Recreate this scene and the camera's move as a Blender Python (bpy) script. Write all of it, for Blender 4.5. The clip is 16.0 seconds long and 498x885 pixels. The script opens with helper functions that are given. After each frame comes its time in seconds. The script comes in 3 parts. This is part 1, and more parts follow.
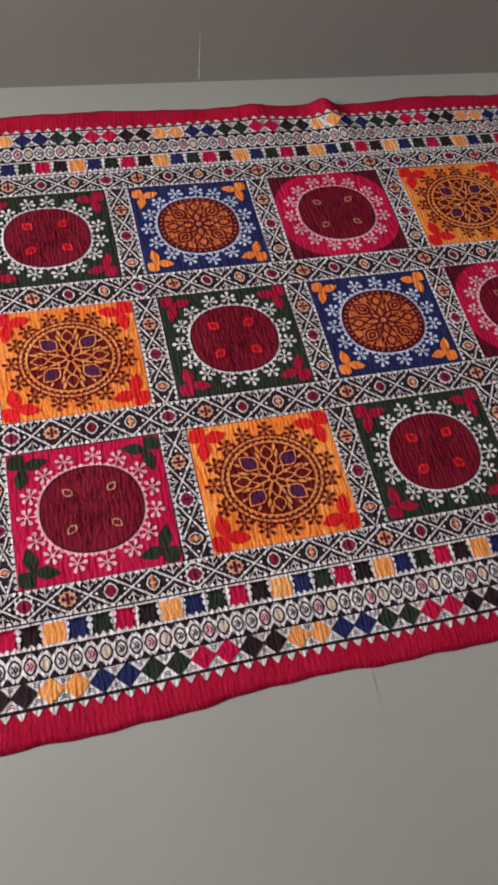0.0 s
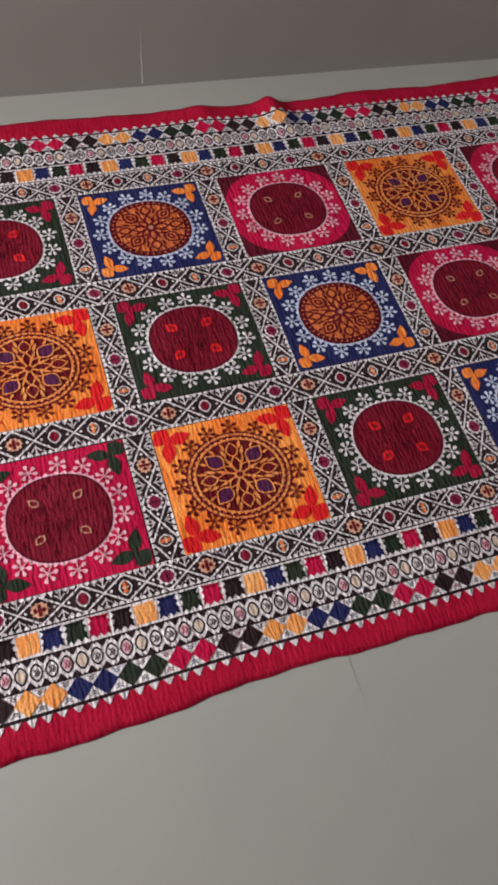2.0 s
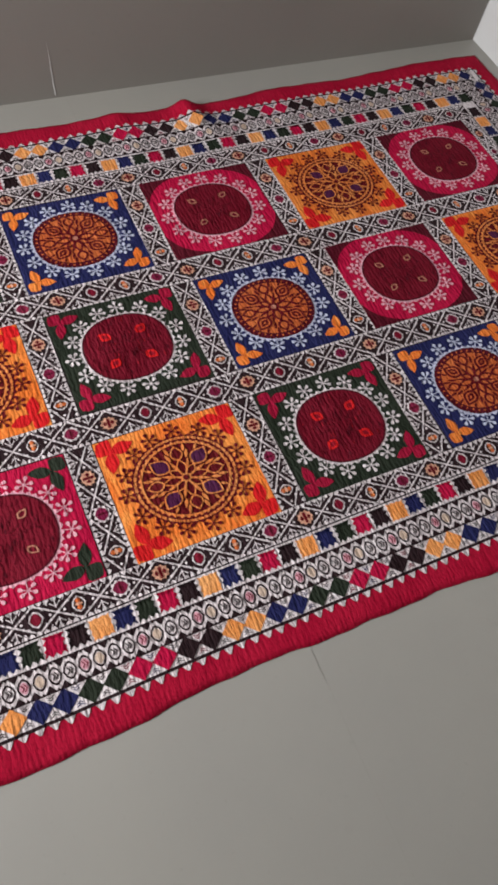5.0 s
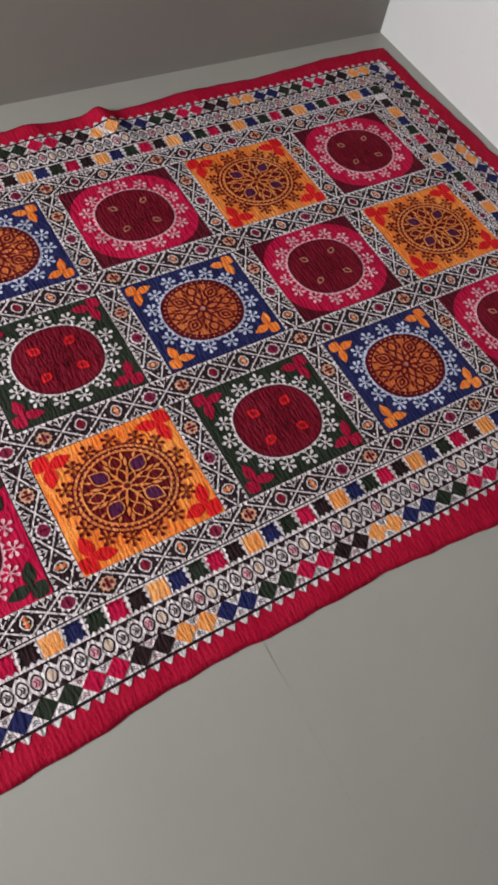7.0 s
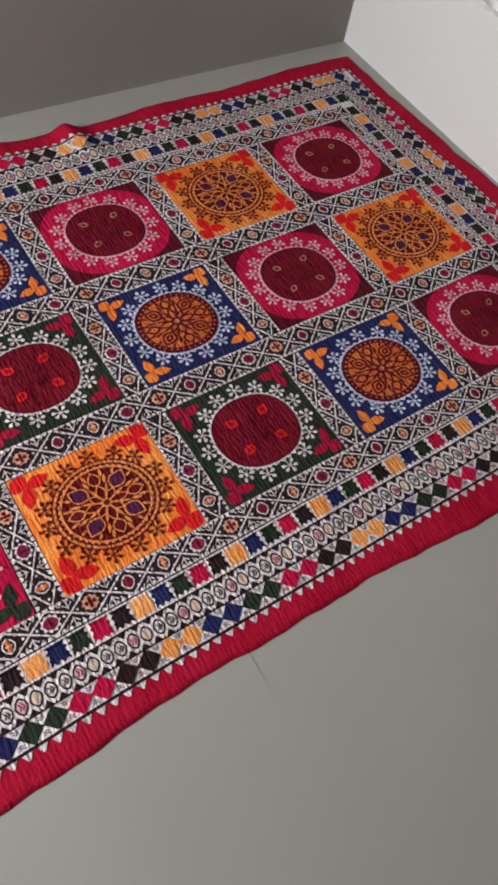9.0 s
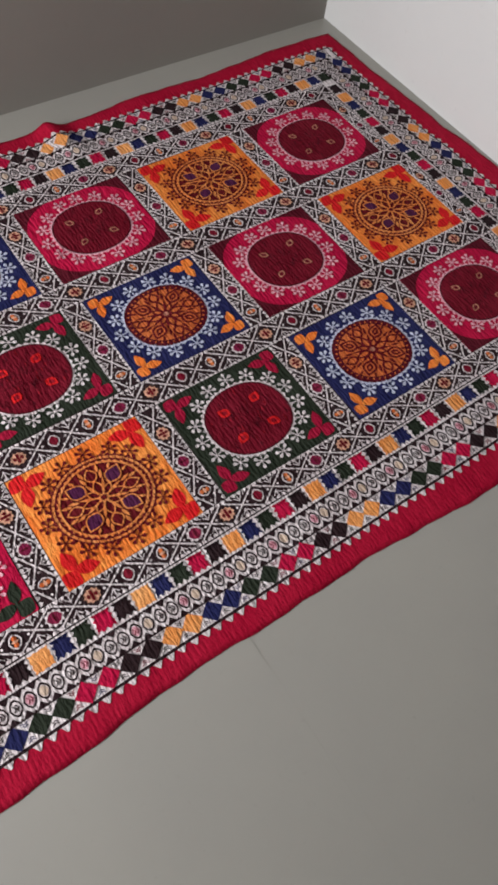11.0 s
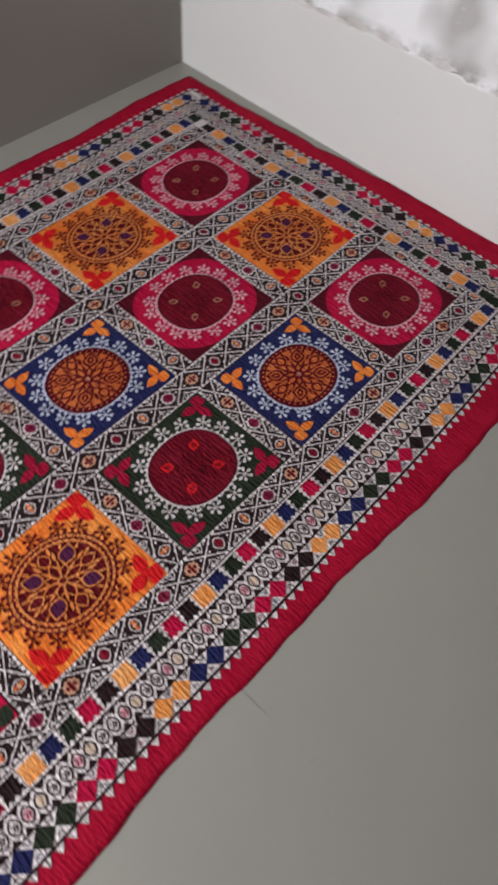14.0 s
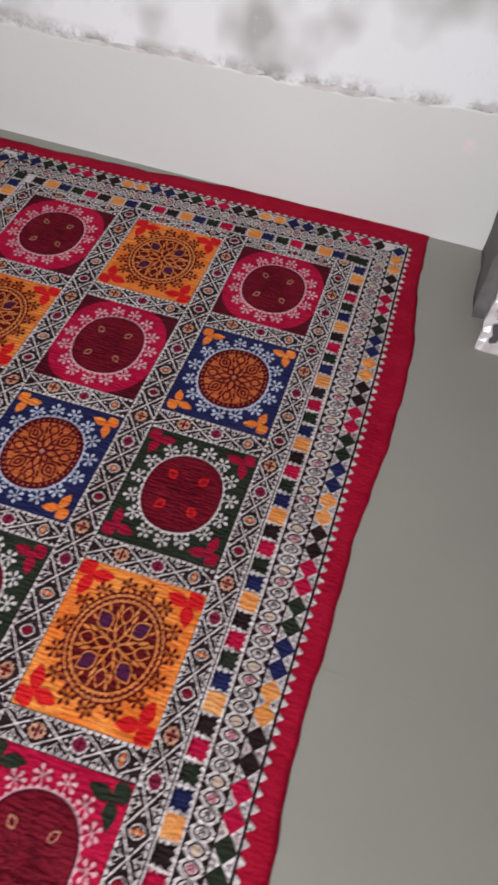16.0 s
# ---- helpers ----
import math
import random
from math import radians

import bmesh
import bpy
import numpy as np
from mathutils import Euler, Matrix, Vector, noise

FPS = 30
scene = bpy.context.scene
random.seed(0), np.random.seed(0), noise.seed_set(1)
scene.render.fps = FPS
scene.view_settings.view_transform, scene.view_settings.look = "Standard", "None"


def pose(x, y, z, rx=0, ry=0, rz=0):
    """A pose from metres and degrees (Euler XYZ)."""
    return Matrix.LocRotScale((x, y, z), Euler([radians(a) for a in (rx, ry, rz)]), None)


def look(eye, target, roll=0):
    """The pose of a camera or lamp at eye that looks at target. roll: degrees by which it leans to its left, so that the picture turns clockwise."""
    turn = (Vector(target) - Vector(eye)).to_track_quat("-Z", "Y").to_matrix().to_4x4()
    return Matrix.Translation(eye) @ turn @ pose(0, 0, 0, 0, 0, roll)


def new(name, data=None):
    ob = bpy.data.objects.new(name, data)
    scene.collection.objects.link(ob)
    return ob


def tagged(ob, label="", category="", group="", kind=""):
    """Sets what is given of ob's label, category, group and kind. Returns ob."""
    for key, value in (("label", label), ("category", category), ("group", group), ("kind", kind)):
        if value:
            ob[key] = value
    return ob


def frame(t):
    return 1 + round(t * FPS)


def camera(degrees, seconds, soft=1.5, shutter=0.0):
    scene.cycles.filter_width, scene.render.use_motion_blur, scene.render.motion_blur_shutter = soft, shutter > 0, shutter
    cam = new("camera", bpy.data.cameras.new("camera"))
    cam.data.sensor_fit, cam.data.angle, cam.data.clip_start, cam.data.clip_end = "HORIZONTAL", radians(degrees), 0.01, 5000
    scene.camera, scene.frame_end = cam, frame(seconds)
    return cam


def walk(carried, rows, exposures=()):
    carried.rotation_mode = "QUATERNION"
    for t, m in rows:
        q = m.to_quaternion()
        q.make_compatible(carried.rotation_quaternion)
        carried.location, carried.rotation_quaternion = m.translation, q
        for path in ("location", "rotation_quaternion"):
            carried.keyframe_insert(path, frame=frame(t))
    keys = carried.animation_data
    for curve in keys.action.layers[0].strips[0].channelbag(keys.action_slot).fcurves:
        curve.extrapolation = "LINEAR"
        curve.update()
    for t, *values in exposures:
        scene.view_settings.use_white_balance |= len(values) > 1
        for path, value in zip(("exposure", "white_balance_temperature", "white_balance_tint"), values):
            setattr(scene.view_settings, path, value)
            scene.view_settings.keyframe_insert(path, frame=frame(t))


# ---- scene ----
cam = camera(43.22, 16.0, soft=3.3, shutter=0.6)
# seconds, x, y, z, and the turn in degrees
PATH = [
    (0, -1.9895, -0.3858, 1.5681, 24.944, -6.148, -12.359),
    (0.5, -1.9843, -0.3906, 1.5700, 24.953, -6.047, -13.113),
    (1, -1.9833, -0.3947, 1.5715, 25.089, -6.094, -13.976),
    (1.5, -1.9782, -0.3988, 1.5729, 25.227, -6.079, -14.952),
    (2, -1.9583, -0.4100, 1.5704, 25.688, -6.296, -16.744),
    (2.5, -1.9498, -0.4094, 1.5653, 25.773, -6.477, -17.585),
    (3, -1.9362, -0.4141, 1.5649, 26.098, -6.379, -18.536),
    (3.5, -1.9151, -0.4183, 1.5675, 26.180, -6.167, -19.861),
    (4, -1.9136, -0.4240, 1.5602, 26.561, -6.304, -21.251),
    (6.5, -1.8713, -0.4645, 1.5787, 27.523, -7.258, -27.559),
    (7, -1.8562, -0.4691, 1.5831, 27.604, -7.598, -29.420),
    (7.5, -1.8624, -0.4687, 1.5751, 27.763, -7.780, -29.582),
    (8, -1.8498, -0.4711, 1.5775, 27.867, -7.693, -30.071),
    (8.5, -1.8406, -0.4730, 1.5761, 28.372, -7.489, -30.844),
    (9, -1.8326, -0.4737, 1.5865, 28.679, -7.487, -32.148),
    (11.5, -1.7739, -0.5135, 1.6162, 27.349, -4.225, -35.484),
    (12, -1.7698, -0.5175, 1.6168, 27.701, -4.590, -37.522),
    (12.5, -1.7611, -0.5304, 1.6152, 28.334, -3.953, -38.869),
    (13, -1.7589, -0.5330, 1.6251, 29.314, -3.386, -40.955),
    (13.5, -1.7645, -0.5289, 1.6350, 29.519, -4.547, -41.768),
    (14, -1.7653, -0.4464, 1.6295, 30.673, -4.182, -47.374),
    (14.5, -1.7683, -0.3500, 1.6265, 30.496, -3.814, -56.455),
    (15, -1.7941, -0.3101, 1.6276, 30.780, -4.419, -59.197),
    (15.5, -1.8747, -0.2832, 1.6298, 33.484, -5.123, -67.480),
    (16, -2.0026, -0.1757, 1.6609, 33.858, -4.357, -72.009),
]
walk(cam, [(t, pose(x, y, z, rx, ry, rz)) for t, x, y, z, rx, ry, rz in PATH], exposures=[(0.0, -0.06), (3.5, 0.03), (12.0, 0.0), (14.5, -0.10), (16.0, -0.02)])

# ---- world and light ----
world = bpy.data.worlds.new("sky")
scene.world = world
world.use_nodes = True
wn = world.node_tree
sky = wn.nodes.new("ShaderNodeTexSky")
sky.sky_type, sky.sun_disc = "NISHITA", False
sky.sun_elevation, sky.sun_rotation = radians(42), radians(130)
wn.nodes["Background"].inputs["Strength"].default_value = 0.12
wn.links.new(sky.outputs["Color"], wn.nodes["Background"].inputs["Color"])


def window_light(name, place, aim, wide, high, watts, colour):
    """Daylight that comes in by a window's opening."""
    data = bpy.data.lights.new(name, "AREA")
    data.shape, data.size, data.size_y, data.energy, data.color = "RECTANGLE", wide, high, watts, colour
    ob = new(name, data)
    ob.matrix_world = look(place, aim)
    return ob


WIN_Y, WIN_Z, WIN_W, WIN_H = 0.62, 1.80, 1.3, 1.3
window_light("window_daylight", (-5.04, WIN_Y, WIN_Z), (0.3, 0.36, 0.3), WIN_W - 0.1, WIN_H - 0.1, 108, (0.99, 0.970, 1.0)).data.spread = radians(105)

# ---- materials ----
def nodes_of(name):
    m = bpy.data.materials.new(name)
    m.use_nodes = True
    t = m.node_tree
    return m, t, t.nodes["Principled BSDF"]


def add(t, kind, **values):
    n = t.nodes.new(kind)
    for key, value in values.items():
        n.inputs[key.replace("_", " ")].default_value = value
    return n


def mixed(t, fac, a, b, blend="MIX"):
    n = t.nodes.new("ShaderNodeMix")
    n.data_type, n.blend_type = "RGBA", blend
    for value, socket in ((fac, n.inputs[0]), (a, n.inputs[6]), (b, n.inputs[7])):
        if isinstance(value, bpy.types.NodeSocket):
            t.links.new(value, socket)
        elif isinstance(value, (int, float)):
            socket.default_value = value
        else:
            socket.default_value = (*value, 1)
    return n.outputs[2]


def ramp(t, source, low, high):
    n = t.nodes.new("ShaderNodeMapRange")
    n.inputs[1].default_value, n.inputs[2].default_value = low, high
    t.links.new(source, n.inputs[0])
    return n.outputs[0]


def noise_of(t, place, scale, detail=3.0, rough=0.55):
    n = add(t, "ShaderNodeTexNoise", Scale=scale, Detail=detail, Roughness=rough)
    t.links.new(place, n.inputs["Vector"])
    return n.outputs[0]


def fabric(name, colour, rough=0.85, worn=0.25, ridge=0.0038, fleck=None):
    """Quilted cotton: rows of running stitch pucker the cloth into short ridges, with a fine weave on them."""
    m, t, b = nodes_of(name)
    place = t.nodes.new("ShaderNodeNewGeometry").outputs["Position"]
    dark = tuple(c * 0.55 for c in colour)
    pale = fleck or tuple(c * 1.25 + 0.004 for c in colour)
    long = t.nodes.new("ShaderNodeMapping")
    long.inputs["Scale"].default_value = (1.0, 0.30, 1.0)
    t.links.new(place, long.inputs["Vector"])
    c = mixed(t, ramp(t, noise_of(t, place, 7, 4), 0.42, 0.72), colour, pale)
    c = mixed(t, ramp(t, noise_of(t, long.outputs[0], 62, 3, 0.6), 0.52, 0.68), c, pale)
    c = mixed(t, ramp(t, noise_of(t, place, 160, 3, 0.7), 0.50, 0.80), c, dark)
    info = t.nodes.new("ShaderNodeObjectInfo")
    c = mixed(t, ramp(t, info.outputs["Random"], 0.0, 1.0 / worn), c, dark)
    t.links.new(c, b.inputs["Base Color"])
    wave = add(t, "ShaderNodeTexWave", Scale=25.0, Distortion=7.0, Detail=3.0, Detail_Scale=0.9, Detail_Roughness=0.6)
    wave.wave_type, wave.bands_direction = "BANDS", "X"
    t.links.new(place, wave.inputs["Vector"])
    pucker = noise_of(t, long.outputs[0], 80, 2.5, 0.6)
    total = t.nodes.new("ShaderNodeMath")
    total.operation = "MULTIPLY_ADD"
    t.links.new(wave.outputs["Fac"], total.inputs[0])
    total.inputs[1].default_value = 0.20
    t.links.new(ramp(t, pucker, 0.25, 0.75), total.inputs[2])
    bump = add(t, "ShaderNodeBump", Strength=0.95, Distance=ridge)
    t.links.new(total.outputs[0], bump.inputs["Height"])
    fine = add(t, "ShaderNodeBump", Strength=0.5, Distance=0.0007)
    t.links.new(noise_of(t, place, 380, 2, 0.7), fine.inputs["Height"])
    t.links.new(bump.outputs[0], fine.inputs["Normal"])
    t.links.new(fine.outputs[0], b.inputs["Normal"])
    b.inputs["Roughness"].default_value = rough
    b.inputs["Specular IOR Level"].default_value = 0.08
    return m


def plaster(name, colour, stain, rough=0.7, scale=2.5, bump_d=0.0012, span=(0.35, 0.75), detail=5.0):
    m, t, b = nodes_of(name)
    place = t.nodes.new("ShaderNodeNewGeometry").outputs["Position"]
    c = mixed(t, ramp(t, noise_of(t, place, scale, detail, 0.6), *span), colour, stain)
    c = mixed(t, ramp(t, noise_of(t, place, 45, 4, 0.7), 0.62, 0.85), c, tuple(v * 0.82 for v in colour))
    t.links.new(c, b.inputs["Base Color"])
    bump = add(t, "ShaderNodeBump", Strength=0.4, Distance=bump_d)
    t.links.new(noise_of(t, place, 30, 5, 0.6), bump.inputs["Height"])
    t.links.new(bump.outputs[0], b.inputs["Normal"])
    b.inputs["Roughness"].default_value = rough
    return m


def plain(name, colour, rough=0.5, alpha=1.0, metal=0.0):
    m, t, b = nodes_of(name)
    place = t.nodes.new("ShaderNodeNewGeometry").outputs["Position"]
    c = mixed(t, ramp(t, noise_of(t, place, 25, 4), 0.4, 0.75), colour, tuple(v * 0.75 for v in colour))
    t.links.new(c, b.inputs["Base Color"])
    b.inputs["Roughness"].default_value, b.inputs["Metallic"].default_value = rough, metal
    return m


RED = fabric("crimson_cotton", (0.305, 0.003, 0.023), worn=0.1, ridge=0.0019)
PINK = fabric("pink_red_cotton", (0.365, 0.004, 0.038))
WINE = fabric("wine_cotton", (0.068, 0.0035, 0.01))
MAROON = fabric("maroon_cotton", (0.135, 0.005, 0.016))
DEEP = fabric("deep_garnet_cotton", (0.088, 0.003, 0.009), fleck=(0.125, 0.006, 0.014))
GARNET = fabric("garnet_cotton", (0.115, 0.003, 0.011), fleck=(0.165, 0.008, 0.02))
CHERRY = fabric("cherry_cotton", (0.21, 0.005, 0.013))
FADED = fabric("faded_rose_cotton", (0.36, 0.15, 0.10))
ROSE = fabric("deep_rose_cotton", (0.25, 0.004, 0.026))
SCARLET = fabric("scarlet_cotton", (0.50, 0.010, 0.012))
ORANGE = fabric("orange_cotton", (0.67, 0.150, 0.024), fleck=(0.76, 0.275, 0.06))
AMBER = fabric("amber_cotton", (0.66, 0.235, 0.06), fleck=(0.74, 0.35, 0.125))
RUST = fabric("rust_orange_cotton", (0.48, 0.105, 0.028), fleck=(0.60, 0.17, 0.05))
NAVY = fabric("navy_cotton", (0.0125, 0.0145, 0.064))
GREEN = fabric("bottle_green_cotton", (0.015, 0.0205, 0.0125))
BLACK = fabric("black_cotton", (0.018, 0.0085, 0.010))
BROWN = fabric("dark_brown_cotton", (0.098, 0.005, 0.008))
MULBERRY = fabric("mulberry_cotton", (0.155, 0.010, 0.042), fleck=(0.20, 0.02, 0.045))
GOLD = fabric("gold_thread_cotton", (0.64, 0.185, 0.045), fleck=(0.72, 0.30, 0.10))
PURPLE = fabric("purple_cotton", (0.062, 0.01, 0.042))
WHITE = fabric("off_white_cotton", (0.565, 0.505, 0.505), fleck=(0.68, 0.63, 0.63), ridge=0.0056)
BLUSH = fabric("pale_pink_cotton", (0.6, 0.31, 0.36))
ICE = fabric("pale_blue_cotton", (0.44, 0.47, 0.58))
SAND = fabric("sand_cotton", (0.52, 0.40, 0.31))
PEACH = fabric("peach_cotton", (0.52, 0.28, 0.185))

FLOOR = plaster("polished_floor", (0.290, 0.283, 0.249), (0.262, 0.257, 0.232), rough=0.36, scale=1.3, bump_d=0.0003)
TAUPE = plaster("taupe_wall_colour", (0.200, 0.185, 0.162), (0.182, 0.170, 0.151), rough=0.55, scale=1.5, bump_d=0.0006)
CREAM = plaster("cream_wall_paint", (0.74, 0.72, 0.68), (0.70, 0.68, 0.65), rough=0.6, scale=1.5, bump_d=0.0006)
LIME = plaster("limewashed_plaster", (0.60, 0.61, 0.62), (0.33, 0.325, 0.315), rough=0.85, span=(0.46, 0.66), detail=2.5, scale=2.6, bump_d=0.004)


def stained(m):
    """Grey damp stains, thickest just above the edge of the lower coat and breaking up over it."""
    t, b = m.node_tree, m.node_tree.nodes["Principled BSDF"]
    place = t.nodes.new("ShaderNodeNewGeometry").outputs["Position"]
    parts = t.nodes.new("ShaderNodeSeparateXYZ")
    t.links.new(place, parts.inputs[0])
    was = b.inputs["Base Color"].links[0].from_socket
    near = t.nodes.new("ShaderNodeMath")
    near.operation = "MINIMUM"
    near.inputs[1].default_value = 0.8
    t.links.new(parts.outputs["Y"], near.inputs[0])
    level = t.nodes.new("ShaderNodeMath")   # height over the edge, which climbs away from the corner
    level.operation = "MULTIPLY_ADD"
    level.inputs[1].default_value = 0.052
    t.links.new(near.outputs[0], level.inputs[0])
    t.links.new(parts.outputs["Z"], level.inputs[2])
    low = ramp(t, level.outputs[0], 0.572, 0.520)
    amount = t.nodes.new("ShaderNodeMath")
    amount.operation = "MULTIPLY"
    t.links.new(low, amount.inputs[0])
    t.links.new(ramp(t, noise_of(t, place, 8.5, 5, 0.65), 0.43, 0.58), amount.inputs[1])
    t.links.new(mixed(t, amount.outputs[0], was, (0.235, 0.226, 0.212)), b.inputs["Base Color"])


stained(LIME)
SCAR = plaster("bare_grey_plaster", (0.36, 0.345, 0.335), (0.56, 0.54, 0.53), rough=0.9, scale=14, bump_d=0.004)
CEIL = plaster("white_ceiling", (0.78, 0.78, 0.77), (0.74, 0.74, 0.73))
GROUT = plain("pale_grout", (0.280, 0.273, 0.239), 0.9)
COAT = plaster("cream_lower_coat", (0.50, 0.505, 0.488), (0.475, 0.48, 0.468), rough=0.5, scale=1.2, bump_d=0.0005)


def pink_smudge(m, centre, radius):
    """A faint rubbed pink mark on the coat."""
    t, b = m.node_tree, m.node_tree.nodes["Principled BSDF"]
    place = t.nodes.new("ShaderNodeNewGeometry").outputs["Position"]
    far = t.nodes.new("ShaderNodeVectorMath")
    far.operation = "DISTANCE"
    far.inputs[1].default_value = centre
    t.links.new(place, far.inputs[0])
    was = b.inputs["Base Color"].links[0].from_socket
    amount = t.nodes.new("ShaderNodeMath")
    amount.operation = "MULTIPLY"
    t.links.new(ramp(t, far.outputs["Value"], radius, radius * 0.35), amount.inputs[0])
    t.links.new(ramp(t, noise_of(t, place, 60, 3), 0.25, 0.65), amount.inputs[1])
    t.links.new(mixed(t, amount.outputs[0], was, (0.62, 0.49, 0.54)), b.inputs["Base Color"])


pink_smudge(COAT, (0.366, -0.362, 0.411), 0.034)
CRACK = plain("dark_crack", (0.250, 0.242, 0.213), 0.9)
FRAME = plain("white_window_frame", (0.7, 0.7, 0.68), 0.4)


# ---- mesh building ----
class Pieces:
    """Gathers flat pieces of cloth, each with its thickness, into one mesh."""

    def __init__(self, place=None):
        self.verts, self.faces, self.slots, self.mats = [], [], [], []
        self.place = place or (lambda u, v, z: (u, v, z))

    def slot(self, mat):
        if mat not in self.mats:
            self.mats.append(mat)
        return self.mats.index(mat)

    def poly(self, pts, z, mat, thick=0.0009):
        k, n, s = len(self.verts), len(pts), self.slot(mat)
        self.verts += [self.place(u, v, z) for u, v in pts] + [self.place(u, v, z - thick) for u, v in pts]
        self.faces.append(tuple(range(k, k + n)))
        self.faces += [(k + i, k + n + i, k + n + (i + 1) % n, k + (i + 1) % n) for i in range(n)]
        self.slots += [s] * (n + 1)

    def ring(self, outer, inner, z, mat, thick=0.0009):
        k, n, s = len(self.verts), len(outer), self.slot(mat)
        for pts, h in ((outer, z), (inner, z), (outer, z - thick), (inner, z - thick)):
            self.verts += [self.place(u, v, h) for u, v in pts]
        for i in range(n):
            j = (i + 1) % n
            self.faces += [(k + i, k + j, k + n + j, k + n + i), (k + 2 * n + i, k + 2 * n + j, k + j, k + i), (k + n + i, k + n + j, k + 3 * n + j, k + 3 * n + i)]
        self.slots += [s] * (3 * n)

    def sheet(self, u0, u1, v0, v1, z, mat, step=0.02, thick=0.0009):
        k, s = len(self.verts), self.slot(mat)
        a, b = max(1, round((u1 - u0) / step)), max(1, round((v1 - v0) / step))
        for j in range(b + 1):
            for i in range(a + 1):
                self.verts.append(self.place(u0 + (u1 - u0) * i / a, v0 + (v1 - v0) * j / b, z))
        for j in range(b):
            for i in range(a):
                p = k + j * (a + 1) + i
                self.faces.append((p, p + 1, p + a + 2, p + a + 1))
        self.slots += [s] * (a * b)
        edge = [j * (a + 1) + i for i, j in [(i, 0) for i in range(a)] + [(a, j) for j in range(b)] + [(i, b) for i in range(a, 0, -1)] + [(0, j) for j in range(b, 0, -1)]]
        low = len(self.verts)
        self.verts += [(self.verts[k + e][0], self.verts[k + e][1], self.verts[k + e][2] - thick) for e in edge]
        n = len(edge)
        self.faces += [(k + edge[i], low + i, low + (i + 1) % n, k + edge[(i + 1) % n]) for i in range(n)]
        self.slots += [s] * n

    def mesh(self, name):
        me = bpy.data.meshes.new(name)
        me.from_pydata(self.verts, [], self.faces)
        for m in self.mats:
            me.materials.append(m)
        me.polygons.foreach_set("material_index", self.slots)
        bm = bmesh.new()
        bm.from_mesh(me)
        bmesh.ops.recalc_face_normals(bm, faces=bm.faces)
        bm.to_mesh(me)
        bm.free()
        return me


def child(name, mesh, parent, m=None, label="", kind=""):
    ob = new(name, mesh)
    ob.parent = parent
    if m is not None:
        ob.matrix_basis = m
    return tagged(ob, label, kind=kind)


def part(name, bm, material, parent, label=""):
    """Links a bmesh as one mesh object under a thing or a part."""
    me = bpy.data.meshes.new(name)
    bm.to_mesh(me)
    bm.free()
    me.materials.append(material)
    ob = new(name, me)
    ob.parent = parent
    return tagged(ob, label)


def box_bm(lo, hi, bevel=0.0):
    bm = bmesh.new()
    bmesh.ops.create_cube(bm, size=1)
    for v in bm.verts:
        v.co = Vector([a + (b - a) * (c + 0.5) for a, b, c in zip(lo, hi, v.co)])
    if bevel:
        bmesh.ops.bevel(bm, geom=bm.edges[:], offset=bevel, segments=2, affect="EDGES")
    return bm


def structure(name, bm, material, label, category, turn=None):
    ob = part(name, bm, material, None)
    if turn is not None:
        ob.matrix_world = turn
    return tagged(ob, label, category, kind="structure")


# ---- the room: floor, walls, ceiling ----
CORNER = (0.327, 1.738)
TURN = Matrix.Translation((*CORNER, 0)) @ pose(0, 0, 0, 0, 0, 1.2)   # the room's axes, from its corner
TURN_N = Matrix.Translation((*CORNER, 0)) @ pose(0, 0, 0, 0, 0, -1.1)   # the taupe wall is a little out of square
WEST, SOUTH, TOP = -5.4, -6.0, 2.9
JOINT = -1.5

floor = structure("floor", box_bm((-5.6, -4.6, -0.12), (JOINT - 0.0003, 2.0, 0.0)), FLOOR, "smooth grey-beige polished floor with one thin joint", "floor")
part("slab", box_bm((JOINT + 0.0003, -4.6, -0.12), (0.6, 2.0, 0.0)), FLOOR, floor)
part("joint", box_bm((JOINT - 0.0003, -4.6, -0.12), (JOINT + 0.0003, 2.0, -0.0002)), GROUT, floor)

structure("wall_south", box_bm((WEST - 0.2, SOUTH - 0.2, -0.1), (0.2, SOUTH, TOP)), CREAM, "plain cream painted wall", "wall", TURN)
structure("ceiling", box_bm((WEST - 0.2, SOUTH - 0.2, TOP), (0.2, 0.2, TOP + 0.2)), CEIL, "plain white ceiling", "ceiling", TURN)


def holed_wall(name, material, y0, y1, z0, z1):
    bm = bmesh.new()
    for lo, hi in (((-0.2, SOUTH, -0.1), (0, y0, TOP)), ((-0.2, y1, -0.1), (0, 0, TOP)), ((-0.2, y0, -0.1), (0, y1, z0)), ((-0.2, y0, z1), (0, y1, TOP))):
        piece = box_bm(lo, hi)
        me = bpy.data.meshes.new("piece")
        piece.to_mesh(me)
        piece.free()
        bm.from_mesh(me)
    return structure(name, bm, material, "cream painted wall with a window opening", "wall", TURN @ Matrix.Translation((WEST, 0, 0)))


